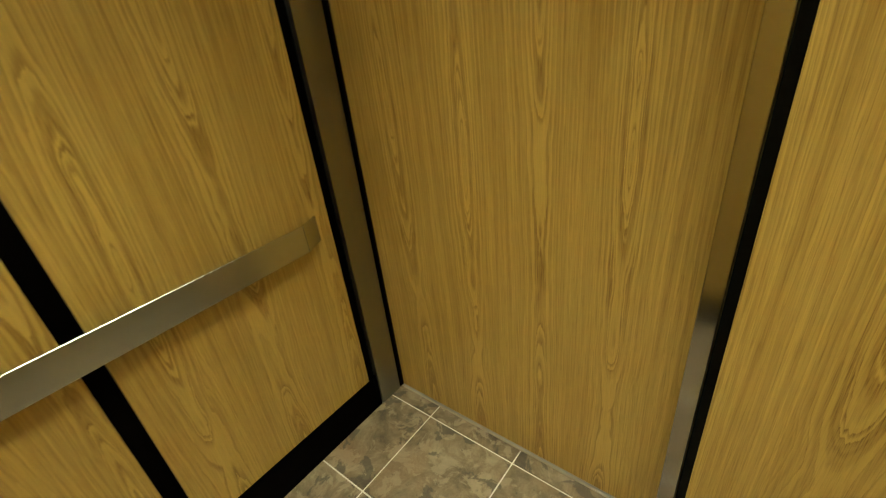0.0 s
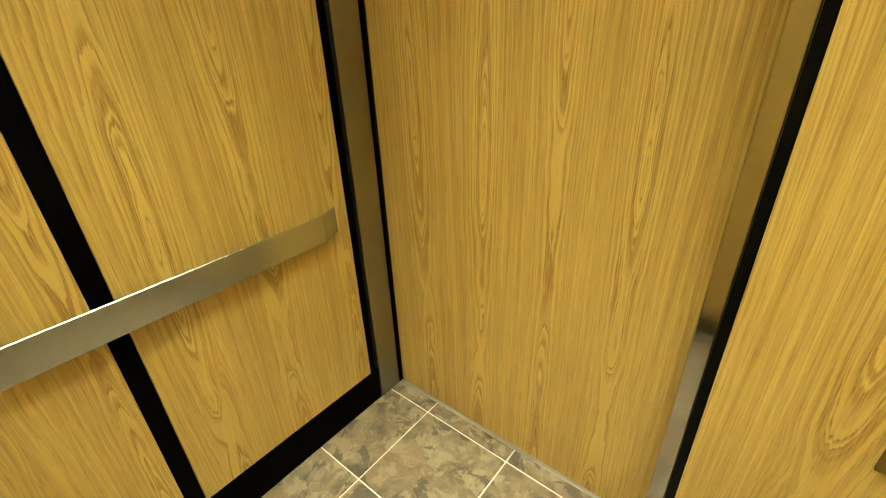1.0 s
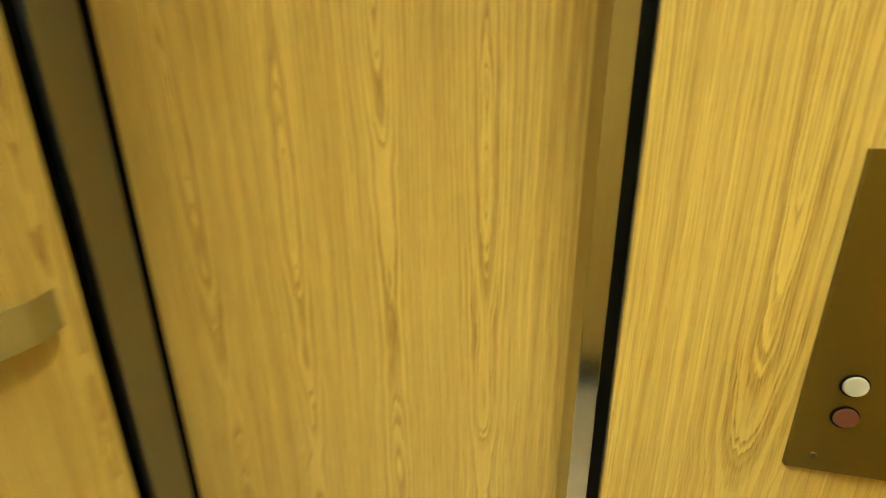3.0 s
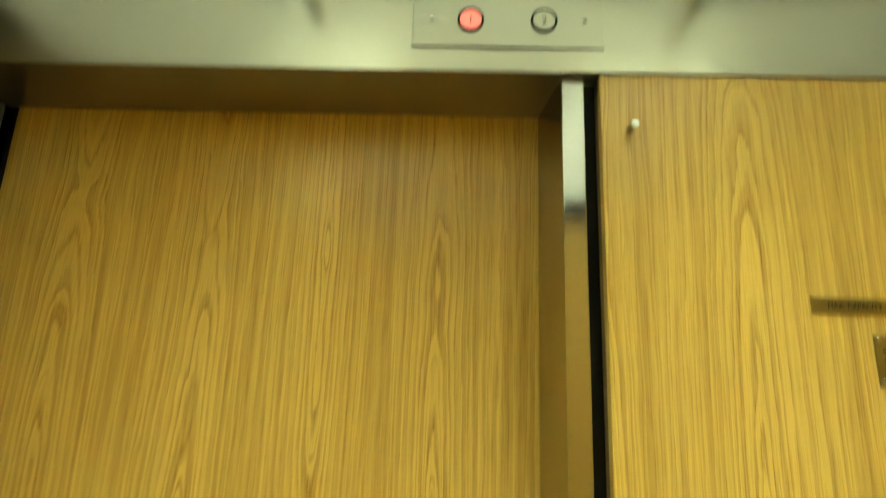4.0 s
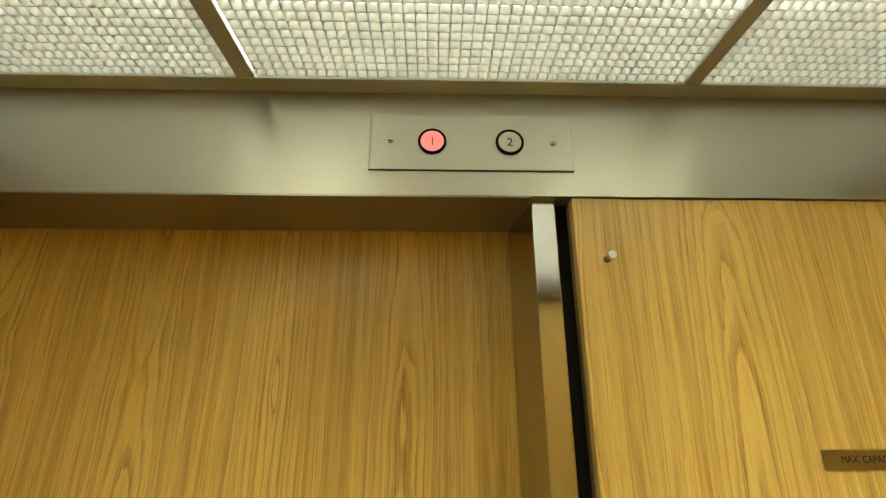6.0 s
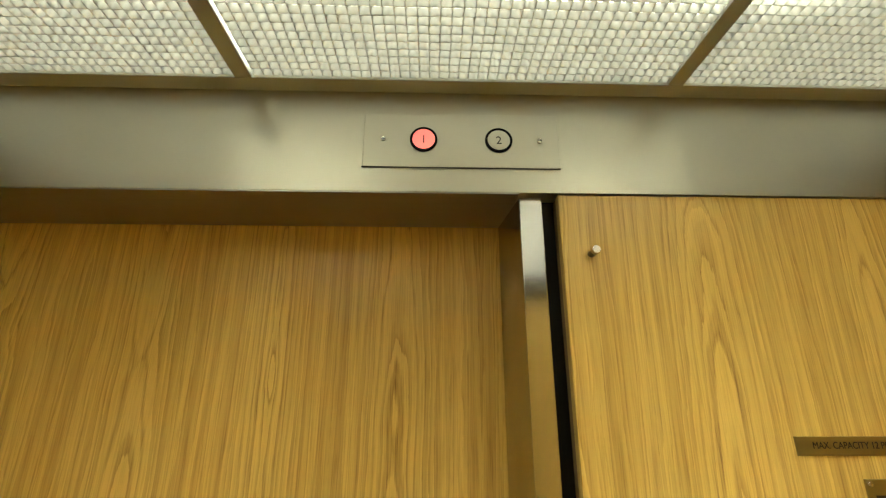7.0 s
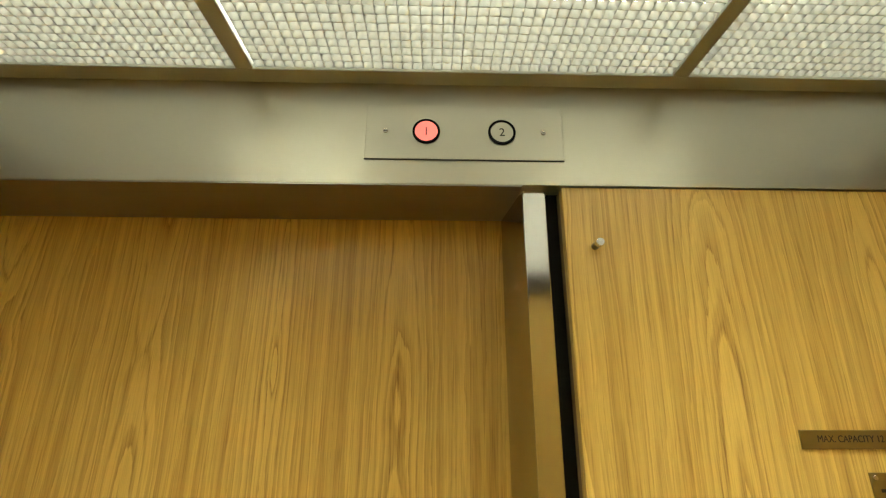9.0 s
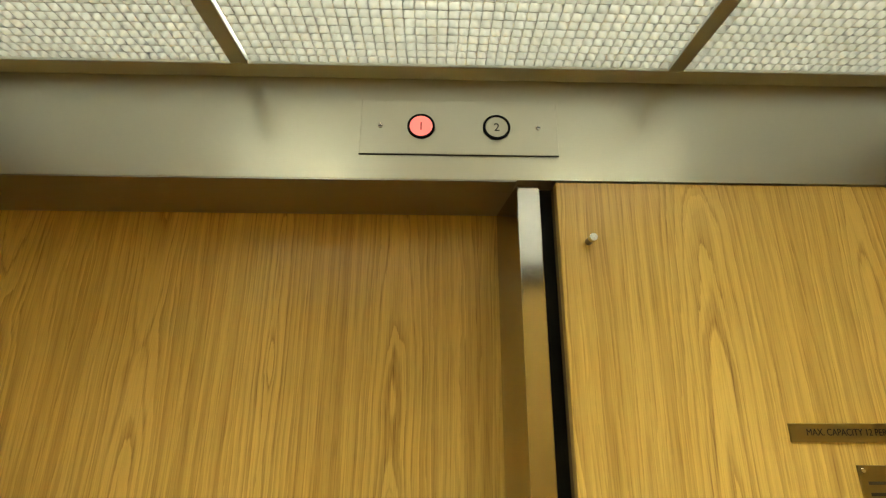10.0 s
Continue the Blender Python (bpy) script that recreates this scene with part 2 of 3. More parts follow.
FRAME = worn_paint("taupe_ceiling_metal", (0.36, 0.37, 0.35), 0.42, 0.15, 0.06)
GROUT = worn_paint("cream_grout", (0.84, 0.82, 0.76), 0.85, 0.0, 0.15)
SLATE = slate_tile()
LOUVER = louver_material()
SHEET = milky_sheet()
TRAY = worn_paint("white_lamp_tray", (0.80, 0.80, 0.78), 0.5)
PLAIN = worn_paint("grey_plastic", (0.28, 0.27, 0.23), 0.6)
INK = mat("black_ink", (0.015, 0.013, 0.012), 0.6)[0]
RED_LIT = mat("red_lit_button", (0.70, 0.20, 0.17), 0.3)[0]
rb = RED_LIT.node_tree.nodes["Principled BSDF"]
rb.inputs["Emission Color"].default_value, rb.inputs["Emission Strength"].default_value = (1.0, 0.20, 0.17, 1), 0.85
WHITE_BUTTON = worn_paint("white_button", (0.42, 0.41, 0.36), 0.35)
RED_BUTTON = worn_paint("red_button", (0.13, 0.04, 0.025), 0.35)
BROWN_EDGE = worn_paint("brown_edge", (0.16, 0.10, 0.045), 0.5)
TEAL = worn_paint("dark_teal_enamel", (0.012, 0.035, 0.036), 0.45)
WHITE_TILE = worn_paint("white_floor_tile", (0.70, 0.70, 0.68), 0.3)
CARPET = worn_paint("charcoal_mat", (0.045, 0.048, 0.055), 0.95, 0.0, 0.3)
GREY_PAINT = worn_paint("grey_railing_paint", (0.13, 0.14, 0.17), 0.4)
WHITE_PAINT = worn_paint("white_paint", (0.75, 0.75, 0.74), 0.5)

# ---------------------------------------------------------------- shapes
def box(bm, x0, x1, y0, y1, z0, z1, bevel=0.0, segments=2):
    made = bmesh.ops.create_cube(bm, size=1.0, matrix=Matrix.LocRotScale(((x0 + x1) / 2, (y0 + y1) / 2, (z0 + z1) / 2), None, (x1 - x0, y1 - y0, z1 - z0)))
    if bevel:
        edges = list({e for v in made["verts"] for e in v.link_edges})
        bmesh.ops.bevel(bm, geom=edges, offset=bevel, segments=segments, affect="EDGES", profile=0.5)
    return bm


def slab(*dims, bevel=0.0, segments=2):
    return box(bmesh.new(), *dims, bevel=bevel, segments=segments)


def disc(centre, axis, radius, depth, segments=32, bevel=0.0, radius_end=None):
    """A round, its far end at centre, growing against the axis."""
    bm = bmesh.new()
    turn = Vector((0, 0, 1)).rotation_difference(Vector(axis)).to_matrix().to_4x4()
    made = bmesh.ops.create_cone(bm, cap_ends=True, segments=segments, radius1=radius, radius2=radius if radius_end is None else radius_end, depth=depth,
                                 matrix=Matrix.Translation(Vector(centre) - Vector(axis) * depth / 2) @ turn)
    if bevel:
        rim = [e for e in bm.edges if len(e.link_faces) == 2 and any(len(f.verts) > 4 for f in e.link_faces)]
        bmesh.ops.bevel(bm, geom=rim, offset=bevel, segments=3, affect="EDGES", profile=0.5)
    return bm


def ring(centre, outer, inner, depth, segments=40):
    """A flat ring facing the car (towards -y)."""
    bm = bmesh.new()
    loops = []
    for radius, y in ((inner, 0.0), (inner, -depth), (outer - 0.0008, -depth), (outer, -depth + 0.0008), (outer, 0.0)):
        loops.append([bm.verts.new((centre[0] + radius * math.cos(a), centre[1] + y, centre[2] + radius * math.sin(a)))
                      for a in (2 * math.pi * i / segments for i in range(segments))])
    for a, b in zip(loops, loops[1:] + loops[:1]):
        for i in range(segments):
            j = (i + 1) % segments
            bm.faces.new((a[i], a[j], b[j], b[i]))
    bmesh.ops.recalc_face_normals(bm, faces=bm.faces)
    return bm


def prism(corners, z0, z1, bevel=0.0):
    """An upright prism over a ground plan."""
    bm = bmesh.new()
    low = [bm.verts.new((x, y, z0)) for x, y in corners]
    high = [bm.verts.new((x, y, z1)) for x, y in corners]
    bm.faces.new(low[::-1]), bm.faces.new(high)
    n = len(corners)
    for i in range(n):
        bm.faces.new((low[i], low[(i + 1) % n], high[(i + 1) % n], high[i]))
    bmesh.ops.recalc_face_normals(bm, faces=bm.faces)
    if bevel:
        bmesh.ops.bevel(bm, geom=list(bm.edges), offset=bevel, segments=2, affect="EDGES", profile=0.5)
    return bm


def mesh_of(name, bm, material, smooth=False):
    data = bpy.data.meshes.new(name)
    bm.to_mesh(data)
    bm.free()
    data.materials.append(material)
    if smooth:
        data.polygons.foreach_set("use_smooth", [True] * len(data.polygons))
    return data


def part(name, bm, material, parent, label="", smooth=False):
    ob = new(name, mesh_of(name, bm, material, smooth))
    ob.parent = parent
    return tagged(ob, label)


def thing(name, label, category, group="", kind="", at=(0, 0, 0)):
    ob = new(name)
    ob.empty_display_size = 0.05
    return tagged(ob, label, category, group, kind)


def setting(name, bm, material, label, category):
    return tagged(new(name, mesh_of(name, bm, material)), label, category, "", "structure")


def lettering(name, text, size, centre, material, parent, align="CENTER", squeeze=1.0):
    """Flat letters facing the car, standing upright on the front wall."""
    curve = bpy.data.curves.new(name, "FONT")
    curve.body, curve.size, curve.align_x, curve.align_y, curve.extrude = text, size, align, "CENTER", 0.0002
    carrier = new(name, curve)
    data = bpy.data.meshes.new_from_object(carrier.evaluated_get(bpy.context.evaluated_depsgraph_get()))
    bpy.data.objects.remove(carrier)
    data.materials.clear()
    data.materials.append(material)
    data.transform(pose(*centre, 90, 0, 0) @ Matrix.Diagonal((squeeze, 1, 1, 1)))
    ob = new(name, data)
    ob.parent = parent
    return ob

# ---------------------------------------------------------------- plan, in metres
CAR_W, BACK = 2.03, -1.29            # inner width; back wall
HEAD = 2.134                         # underside of the header
DOOR_Y = 0.166                       # face of the car door
JAMB_A, JAMB_B = 1.133, 1.171        # face of the jamb
PANEL_X = 1.195                      # edge of the front panel
KICK = 0.175                         # top of the black kick strip
CEIL = 2.322                         # underside of the ceiling frame
TILE, TILE_X, TILE_Y = 0.406, 0.230, 0.094
BEAMS = ((0.657, 0.686), (1.388, 1.415))

# ---------------------------------------------------------------- floor
floor = setting("floor", slab(-0.03, CAR_W + 0.03, BACK - 0.03, 0.160, -0.06, -0.003), GROUT,
                "cream-grouted slate-look tile floor of the car", "floor")
def tile_piece(x0, x1, y0, y1):
    g = 0.003
    bm = slab(x0 + g, x1 - g, y0 + g, y1 - g, -0.006, 0.0, bevel=0.0012, segments=1)
    part("tile", bm, SLATE, floor)

xs = [-0.006] + [TILE_X + i * TILE for i in range(5)] + [CAR_W + 0.006]
ys = [BACK - 0.006] + [TILE_Y - i * TILE for i in range(3, -1, -1)] + [0.1625]
for xa, xb in zip(xs, xs[1:]):
    for ya, yb in zip(ys, ys[1:]):
        if xb - xa > 0.01:
            tile_piece(xa, xb, ya, yb)

# ---------------------------------------------------------------- side and back walls
def panelled_wall(name, label, axis, at, sign, spans):
    """A black backing with raised oak panels, one for each span; axis is the wall's normal."""
    lo, hi = (BACK - 0.03, 0.03) if axis == "x" else (-0.03, CAR_W + 0.03)
    a, b = sorted((at - sign * 0.040, at - sign * 0.012))
    c, d = sorted((at - sign * 0.0115, at))
    k = sorted((at - sign * 0.0118, at - sign * 0.002))
    dims = (lambda p, q, r, s, t, u: (p, q, r, s, t, u)) if axis == "x" else (lambda p, q, r, s, t, u: (r, s, p, q, t, u))
    wall = setting(name, slab(*dims(a, b, lo, hi, -0.02, 2.42)), BLACK, label, "wall")
    inner = (BACK, 0.033) if axis == "x" else (0.0, CAR_W)
    part("kick_strip", slab(*dims(k[0], k[1], inner[0], inner[1], -0.003, KICK - 0.002), bevel=0.0008, segments=1), BLACK, wall, "scuffed black kick strip")
    for s0, s1 in spans:
        part("panel", slab(*dims(c, d, s0, s1, KICK, 2.205), bevel=0.0018), OAK, wall, "raised oak-laminate panel")
    return wall

panelled_wall("wall_left", "black side wall with raised oak-laminate panels", "x", 0.0, 1, [(-0.738, -0.010), (BACK + 0.012, -0.790)])
panelled_wall("wall_right", "black side wall with raised oak-laminate panels", "x", CAR_W, -1, [(-0.738, -0.010), (BACK + 0.012, -0.790)])
panelled_wall("wall_back", "black back wall with raised oak-laminate panels", "y", BACK, 1, [(0.025, 0.66), (0.71, 1.32), (1.37, CAR_W - 0.025)])

# ---------------------------------------------------------------- front wall
front = setting("wall_front", slab(JAMB_B + 0.002, CAR_W + 0.03, 0.0335, 0.060, -0.02, HEAD - 0.0005), DARK_GREY,
                "black front wall behind an oak-laminate return panel", "wall")
part("panel", slab(PANEL_X, CAR_W - 0.004, 0.0, 0.0175, KICK, HEAD - 0.0012, bevel=0.0012), OAK, front, "tall oak-laminate return panel")
part("panel_edge", slab(PANEL_X + 0.0005, CAR_W - 0.01, 0.0178, 0.0333, KICK, HEAD - 0.003), BROWN_EDGE, front, "dark brown panel core")
part("kick_strip", slab(PANEL_X, CAR_W - 0.004, 0.002, 0.033, -0.003, KICK - 0.002, bevel=0.0008, segments=1), BLACK, front, "black kick strip")

header = setting("header", slab(-0.012, CAR_W + 0.012, -0.004, 0.156, HEAD, 2.42, bevel=0.0006), STEEL,
                 "brushed stainless steel header above the lift door", "header")
# added sheet: the header is one bent piece, its underside darkened here for shade
setting("header_lining", slab(0.0035, JAMB_A - 0.003, -0.0034, 0.156, HEAD - 0.0025, HEAD - 0.0003), SOFFIT_SHADE,
        "added dark steel sheet giving the header's underside its shade", "trim")
jamb_r = setting("jamb_right", prism([(JAMB_A, 0.012), (JAMB_B, 0.012), (JAMB_B, 0.156), (JAMB_A - 0.014, 0.156), (JAMB_A - 0.002, 0.030)], 0.0, HEAD - 0.001, bevel=0.0022), STEEL_UP,
                 "brushed stainless steel door jamb", "door jamb")
jamb_l = setting("jamb_left", slab(-0.030, 0.003, 0.035, 0.148, 0.0, HEAD - 0.001, bevel=0.0015), STEEL_DULL,
                 "brushed stainless steel strike jamb", "door jamb")
part("screw", disc((0.0048, 0.142, 0.92), (1, 0, 0), 0.004, 0.003, 12), CHROME, jamb_l)

# ---------------------------------------------------------------- lift door
door = thing("lift_door", "closed oak-laminate sliding lift door in a steel frame", "door")
part("leaf", slab(0.0125, 1.27, DOOR_Y, DOOR_Y + 0.03, 0.010, 2.20, bevel=0.001), OAK_DOOR, door)
part("leading_edge", slab(0.004, 0.0120, DOOR_Y - 0.003, DOOR_Y + 0.033, 0.010, 2.20, bevel=0.001), RUBBER, door, "black rubber leading edge")
part("bottom_trim", slab(0.0125, 1.27, DOOR_Y - 0.0015, DOOR_Y - 0.0002, 0.010, 0.016), ALU, door, "thin metal bottom trim")
part("guide_shoe", slab(0.15, 0.23, DOOR_Y + 0.0165, DOOR_Y + 0.0295, -0.008, 0.010), RUBBER, door)
part("guide_shoe", slab(0.85, 0.93, DOOR_Y + 0.0165, DOOR_Y + 0.0295, -0.008, 0.010), RUBBER, door)
setting("strike_post", slab(-0.060, 0.001, 0.150, 0.215, 0.0, 2.25, bevel=0.001), BLACK, "black strike post behind the jamb", "door frame")

# ---------------------------------------------------------------- handrail
rail = thing("handrail", "flat brushed stainless steel handrail on the side wall", "handrail")
RAIL_X, RAIL_END, RAIL_TOP, RAIL_LOW = 0.038, -0.136, 0.985, 0.890
part("bar", slab(RAIL_X - 0.008, RAIL_X, BACK + 0.10, RAIL_END, RAIL_LOW, RAIL_TOP, bevel=0.0030, segments=3), STEEL_RAIL, rail)
part("end_return", prism([(RAIL_X - 0.0005, RAIL_END + 0.0003), (0.001, -0.060), (0.001, -0.069), (RAIL_X - 0.0085, RAIL_END + 0.0003)], RAIL_LOW, RAIL_TOP, bevel=0.0012), STEEL_RAIL, rail, "bent steel end")
part("end_return", prism([(RAIL_X - 0.0005, BACK + 0.0997), (RAIL_X - 0.0085, BACK + 0.0997), (0.001, BACK + 0.071), (0.001, BACK + 0.062)], RAIL_LOW, RAIL_TOP, bevel=0.0012), STEEL_RAIL, rail, "bent steel end")
for by in (-0.30, -1.02):
    part("bracket", disc((RAIL_X - 0.009, by, 0.937), (1, 0, 0), 0.011, 0.036, 16), STEEL_RAIL, rail)

# ---------------------------------------------------------------- ceiling and its lights
bm = bmesh.new()
box(bm, 0.002, CAR_W - 0.002, -0.038, -0.0045, CEIL, CEIL + 0.03, bevel=0.0015)
box(bm, 0.002, CAR_W - 0.002, BACK + 0.002, BACK + 0.038, CEIL, CEIL + 0.03, bevel=0.0015)
for xa, xb in ((0.002, 0.030), *BEAMS, (CAR_W - 0.030, CAR_W - 0.002)):
    box(bm, xa, xb, BACK + 0.0385, -0.0385, CEIL, CEIL + 0.03, bevel=0.0015)
ceiling = setting("ceiling", bm, FRAME, "taupe metal ceiling frame of the lift car", "ceiling")
setting("ceiling_lid", slab(-0.03, CAR_W + 0.03, BACK - 0.03, -0.005, 2.425, 2.445), PLAIN, "grey metal car top above the lights", "ceiling")


def louver_mesh(x0, x1, y0, y1, z, pitch=0.0162, height=0.0125):
    """Open square cells with curved walls, thin below and thick above."""
    nx, ny = max(1, round((x1 - x0) / pitch)), max(1, round((y1 - y0) / pitch))
    px, py = (x1 - x0) / nx, (y1 - y0) / ny
    levels = [(0.0, 0.0), (0.0, 0.0005), (0.0, 0.0005), (0.25, 0.0008), (0.55, 0.0014), (0.80, 0.0023), (1.0, 0.0036)]
    cell = []
    for up, inset in levels:
        cell += [(inset, inset, up * height), (px - inset, inset, up * height), (px - inset, py - inset, up * height), (inset, py - inset, up * height)]
    cell = np.array(cell)
    starts = np.array([(x0 + i * px, y0 + j * py, z) for i in range(nx) for j in range(ny)])
    verts = (starts[:, None, :] + cell[None]).reshape(-1, 3)
    quad = np.array([(4 * k + i, 4 * k + (i + 1) % 4, 4 * k + 4 + (i + 1) % 4, 4 * k + 4 + i) for k in range(len(levels) - 1) if k != 1 for i in range(4)])
    faces = (quad[None] + (np.arange(len(starts)) * len(cell))[:, None, None]).reshape(-1, 4)
    data = bpy.data.meshes.new("louver")
    data.from_pydata(verts.tolist(), [], faces.tolist())
    data.materials.append(LOUVER)
    data.polygons.foreach_set("use_smooth", [True] * len(data.polygons))
    return data

edges_x = [0.030, BEAMS[0][0], BEAMS[0][1], BEAMS[1][0], BEAMS[1][1], CAR_W - 0.030]
for xa, xb in zip(edges_x[::2], edges_x[1::2]):
    light = thing("ceiling_light", "lit fluorescent ceiling light behind a white cell louver", "ceiling light", "lights of the lift ceiling")
    louver = new("louver", louver_mesh(xa + (0.004 if xa == BEAMS[0][1] else 0.001), xb - 0.001, BACK + 0.0395, -0.0395, CEIL + 0.004))
    louver.parent = light
    tagged(louver, "white plastic louver of small square cells")
    part("diffuser", slab(xa + 0.001, xb - 0.001, BACK + 0.0395, -0.0395, CEIL + 0.0245, CEIL + 0.028), SHEET, light, "glowing milky diffuser sheet")
    part("tray", slab(xa + 0.001, xb - 0.001, BACK + 0.0395, -0.0395, CEIL + 0.031, CEIL + 0.070, bevel=0.003), TRAY, light, "white enamelled lamp tray")

# ---------------------------------------------------------------- floor indicator
ind = thing("floor_indicator", "steel floor indicator plate with two round numbered lamps", "floor indicator")
part("plate", slab(0.872, 1.203, -0.0062, -0.0043, 2.178, 2.279, bevel=0.0007, segments=1), STEEL_PLATE, ind)
# the plate's shadow line on the header, laid on as a thin black strip
part("painted_shadow", slab(0.871, 1.202, -0.0058, -0.0042, 2.1763, 2.1777), INK, ind, "black strip standing in for the plate's shadow")
for bx, digit, lit in ((0.973, "1", True), (1.100, "2", False)):
    lamp = part("lamp", disc((bx, -0.0085, 2.229), (0, -1, 0), 0.0190, 0.0024, 40, 0.0006), RED_LIT if lit else STEEL_PLATE, ind,
                "red lit lamp" if lit else "unlit clear lamp", smooth=False)
    part("bezel", ring((bx, -0.0061, 2.229), 0.0232, 0.0192, 0.0030), RUBBER, ind, "black bezel")
    lettering("numeral", digit, 0.021, (bx, -0.0088, 2.2275), INK, lamp)
for sx in (0.905, 1.170):
    part("screw", disc((sx, -0.0080, 2.229), (0, -1, 0), 0.0042, 0.002, 14, 0.0006), CHROME, ind)
    part("screw_slot", slab(sx - 0.0032, sx + 0.0032, -0.0083, -0.0079, 2.2281, 2.2299), INK, ind)

# ---------------------------------------------------------------- things on the front panel
peg = thing("wall_peg", "small polished metal peg on the oak panel", "peg")
part("stem", disc((1.2405, -0.0165, 2.0315), (0, -1, 0), 0.0056, 0.0167, 18), BRASS, peg, "dull brass stem")
part("head", disc((1.2405, -0.0255, 2.0315), (0, -1, 0), 0.0068, 0.0088, 22, 0.0012), CHROME, peg)

sign = thing("capacity_sign", "narrow dull brass capacity sign with black letters", "sign")
part("plate", slab(1.501, 1.701, -0.0022, -0.0001, 1.7395, 1.7645, bevel=0.0004, segments=1), BRASS, sign)
lettering("letters", "MAX. CAPACITY 12 PERSONS", 0.0128, (1.5245, -0.0024, 1.7525), INK, sign, "LEFT", 0.86)

notice = thing("notice_plate", "dull brass notice plate held by small screws", "sign")
part("plate", slab(1.5865, 1.701, -0.0022, -0.0001, 1.636, 1.710, bevel=0.0004, segments=1), BRASS, notice)
for sx in (1.5925, 1.695):
    for sz in (1.704, 1.642):
        part("screw", disc((sx, -0.0042, sz), (0, -1, 0), 0.0034, 0.002, 12, 0.0008), CHROME, notice)
for i, wide in enumerate((0.085, 0.095, 0.06)):
    part("text_bar", slab(1.597, 1.597 + wide, -0.0026, -0.0021, 1.686 - i * 0.014, 1.690 - i * 0.014), INK, notice, "worn line of unreadable lettering")

cop = thing("control_panel", "dark bronze lift control panel with push buttons", "control panel")
part("plate", slab(1.473, 1.773, -0.010, -0.0001, 0.780, 1.300, bevel=0.0012), BRONZE, cop)
for sx in (1.508, 1.738):
    for sz in (1.264, 0.810):
        part("screw", disc((sx, -0.0122, sz), (0, -1, 0), 0.0052, 0.003, 14, 0.0010), CHROME, cop)
for bx, bz, m, label in ((1.534, 0.946, WHITE_BUTTON, "white push button"), (1.534, 0.889, RED_BUTTON, "red push button"),
                         (1.613, 0.889, RUBBER, "black push button"), (1.613, 0.946, RUBBER, "black push button")):
    button = part("button", disc((bx, -0.0165, bz), (0, -1, 0), 0.0165, 0.007, 28, 0.0016), m, cop, label)
    part("collar", ring((bx, -0.0101, bz), 0.0195, 0.0168, 0.0030), RUBBER, button)

# ---------------------------------------------------------------- beyond the closed door
car_sill = thing("car_sill", "grooved aluminium sill of the lift car", "door sill")
part("nosing", slab(-0.02, 1.30, 0.1605, 0.1655, -0.030, 0.0010, bevel=0.0008, segments=1), SILL_LIP, car_sill, "pale worn sill lip")
for ya, yb in ((0.167, 0.181), (0.197, 0.204), (0.2065, 0.2135), (0.216, 0.224)):
    part("ridge", slab(-0.02, 1.30, ya, yb, -0.030, 0.0, bevel=0.0008, segments=1), ALU, car_sill)
part("groove_bed", slab(-0.02, 1.30, 0.157, 0.224, -0.040, -0.0305), ALU, car_sill)
landing_sill = thing("landing_sill", "grooved aluminium sill of the landing", "door sill")
for ya, yb in ((0.250, 0.262), (0.276, 0.290), (0.294, 0.308), (0.312, 0.330)):
    part("ridge", slab(-0.02, 1.20, ya, yb, -0.030, 0.0, bevel=0.0008, segments=1), ALU, landing_sill)
part("groove_bed", slab(-0.02, 1.20, 0.250, 0.330, -0.040, -0.0305), ALU, landing_sill)

entrance = setting("entrance_frame", slab(-0.20, -0.030, 0.345, 0.72, 0.0, 2.30, bevel=0.003), TEAL, "dark teal enamelled steel entrance frame of the landing", "door frame")
part("reveal_strip", slab(-0.060, -0.032, 0.300, 0.344, 0.0, 2.30, bevel=0.001), BLACK, entrance, "black reveal strip")
part("edge_strip", slab(-0.034, -0.029, 0.334, 0.3445, 0.0, 2.30), ALU, entrance, "grey metal edge strip")
landing = setting("landing_floor", slab(-3.0, 3.0, 0.331, 3.6, -0.06, -0.004), GROUT, "white tiled landing floor", "floor")
mat_thing = thing("entrance_mat", "charcoal ribbed entrance mat on white tiles", "mat")
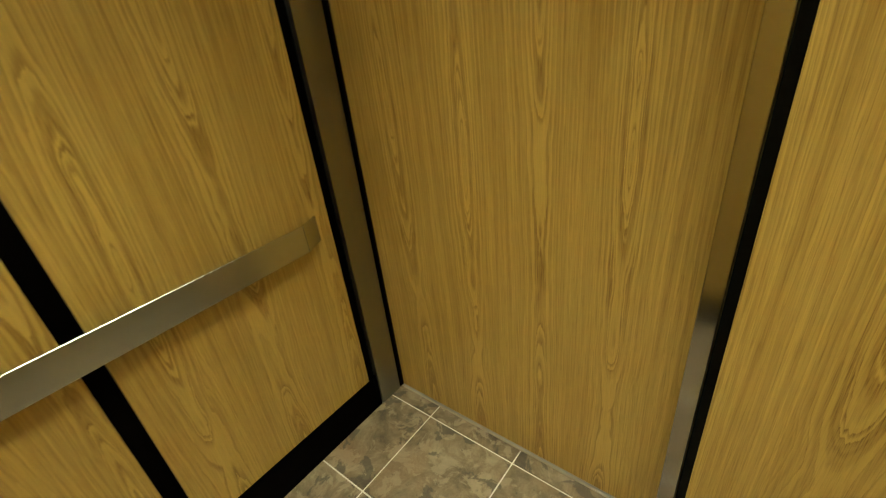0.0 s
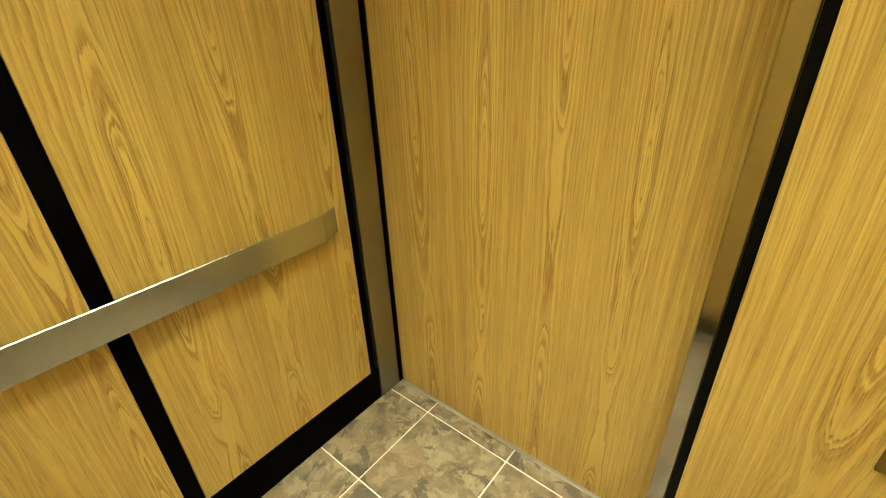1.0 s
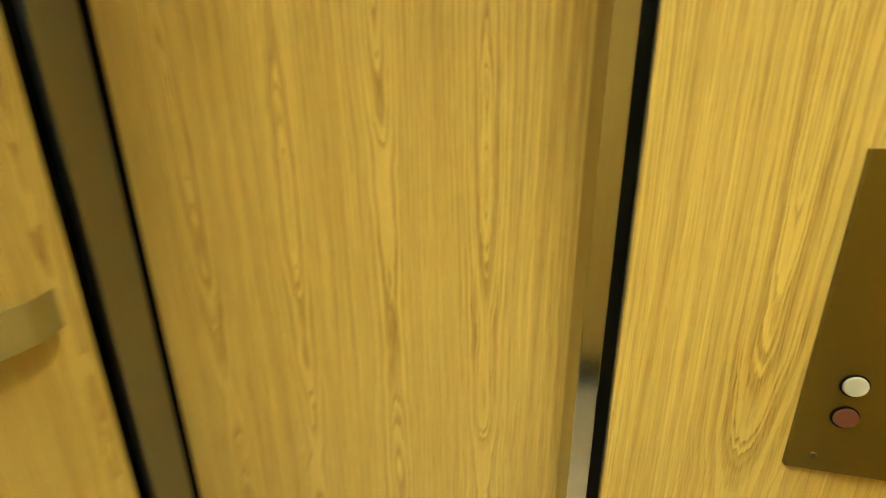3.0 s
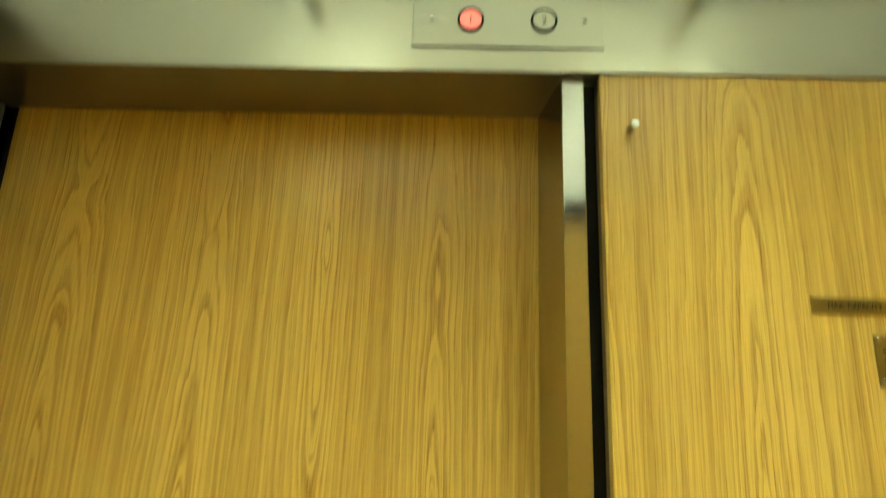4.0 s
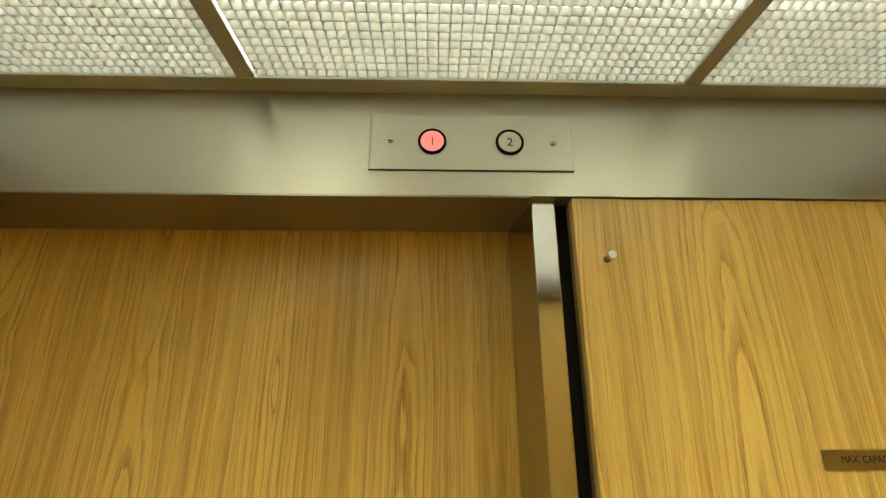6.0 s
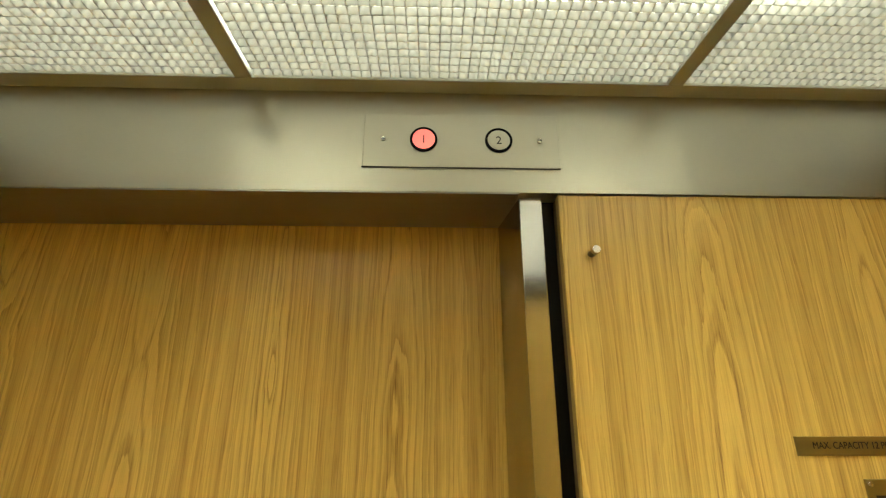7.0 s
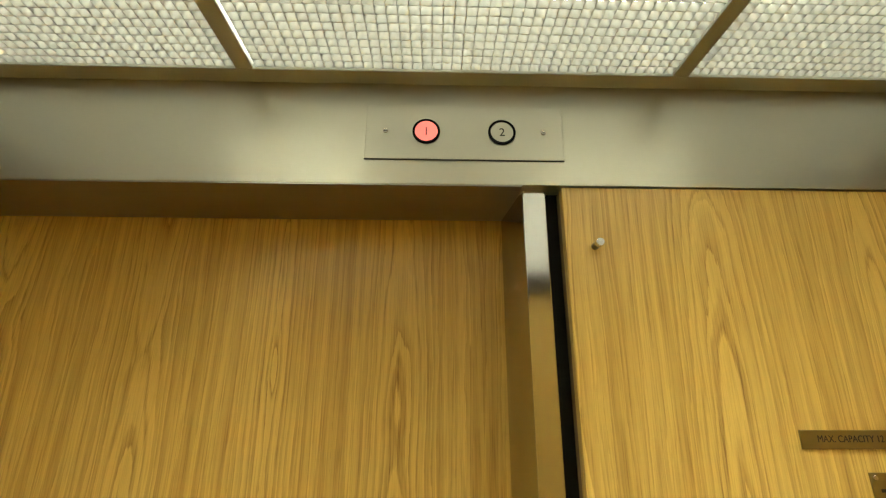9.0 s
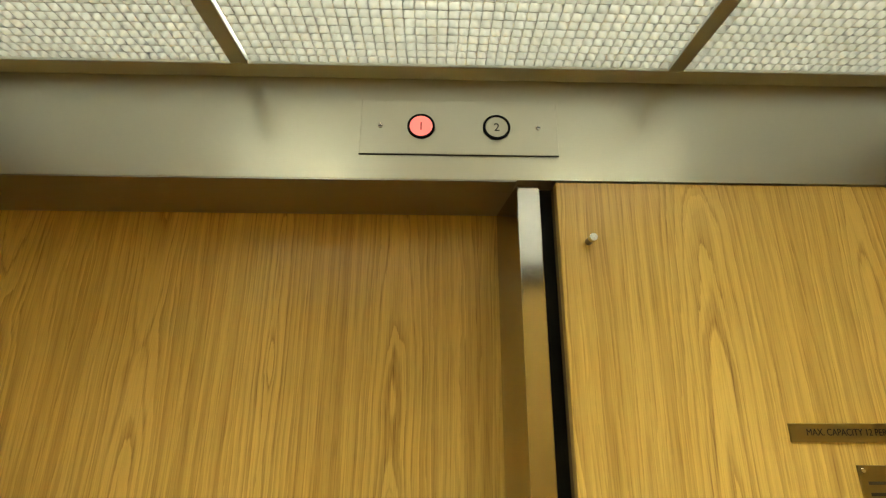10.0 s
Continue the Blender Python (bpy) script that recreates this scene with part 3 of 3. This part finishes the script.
part("pile", slab(-0.028, 1.25, 0.335, 1.02, 0.0005, 0.010, bevel=0.002), CARPET, mat_thing)
for i in range(-6, 7):
    for j in range(8):
        part("tile", slab(i * 0.4 + 0.003, i * 0.4 + 0.397, 0.40 + j * 0.4 + 0.003, 0.40 + j * 0.4 + 0.397, -0.004, 0.0, bevel=0.001, segments=1), WHITE_TILE, landing)
railing = thing("railing", "dark grey metal landing railing with slim balusters", "railing")
part("top_rail", slab(-2.4, 2.4, 2.47, 2.53, 1.03, 1.09, bevel=0.006), GREY_PAINT, railing)
part("bottom_rail", slab(-2.4, 2.4, 2.485, 2.515, 0.10, 0.13, bevel=0.003), GREY_PAINT, railing)
for i in range(-17, 18):
    part("baluster", slab(i * 0.13 - 0.007, i * 0.13 + 0.007, 2.493, 2.507, 0.131, 1.029), GREY_PAINT, railing)
for px in (-2.38, -0.93, 0.93, 2.38):
    part("post", slab(px - 0.022, px + 0.022, 2.478, 2.522, 0.0, 1.029, bevel=0.002), GREY_PAINT, railing)
window = thing("window_1", "tall white framed landing window in bright daylight", "window", "", "structure")
for px in (-3.0, -2.0, -1.0, 0.0, 1.0, 2.0, 3.0):
    part("mullion", slab(px - 0.035, px + 0.035, 3.62, 3.72, 0.0, 3.0, bevel=0.004), WHITE_PAINT, window)
for pz in (0.03, 1.2, 2.1, 2.97):
    part("transom", slab(-3.0, 3.0, 3.63, 3.71, pz - 0.03, pz + 0.03, bevel=0.004), WHITE_PAINT, window)
setting("landing_wall_left", slab(-3.0, -0.205, 0.345, 0.47, 0.0, 3.0), WHITE_PAINT, "white painted landing wall beside the lift", "wall")
setting("landing_wall_right", slab(1.30, 3.0, 0.345, 0.47, 0.0, 3.0), WHITE_PAINT, "white painted landing wall beside the lift", "wall")
setting("landing_wall_above", slab(-0.204, 1.299, 0.345, 0.47, 2.31, 3.0), WHITE_PAINT, "white painted landing wall above the lift", "wall")
setting("landing_ceiling", slab(-3.0, 3.0, 0.345, 3.72, 3.002, 3.10), WHITE_PAINT, "white painted landing ceiling", "ceiling")
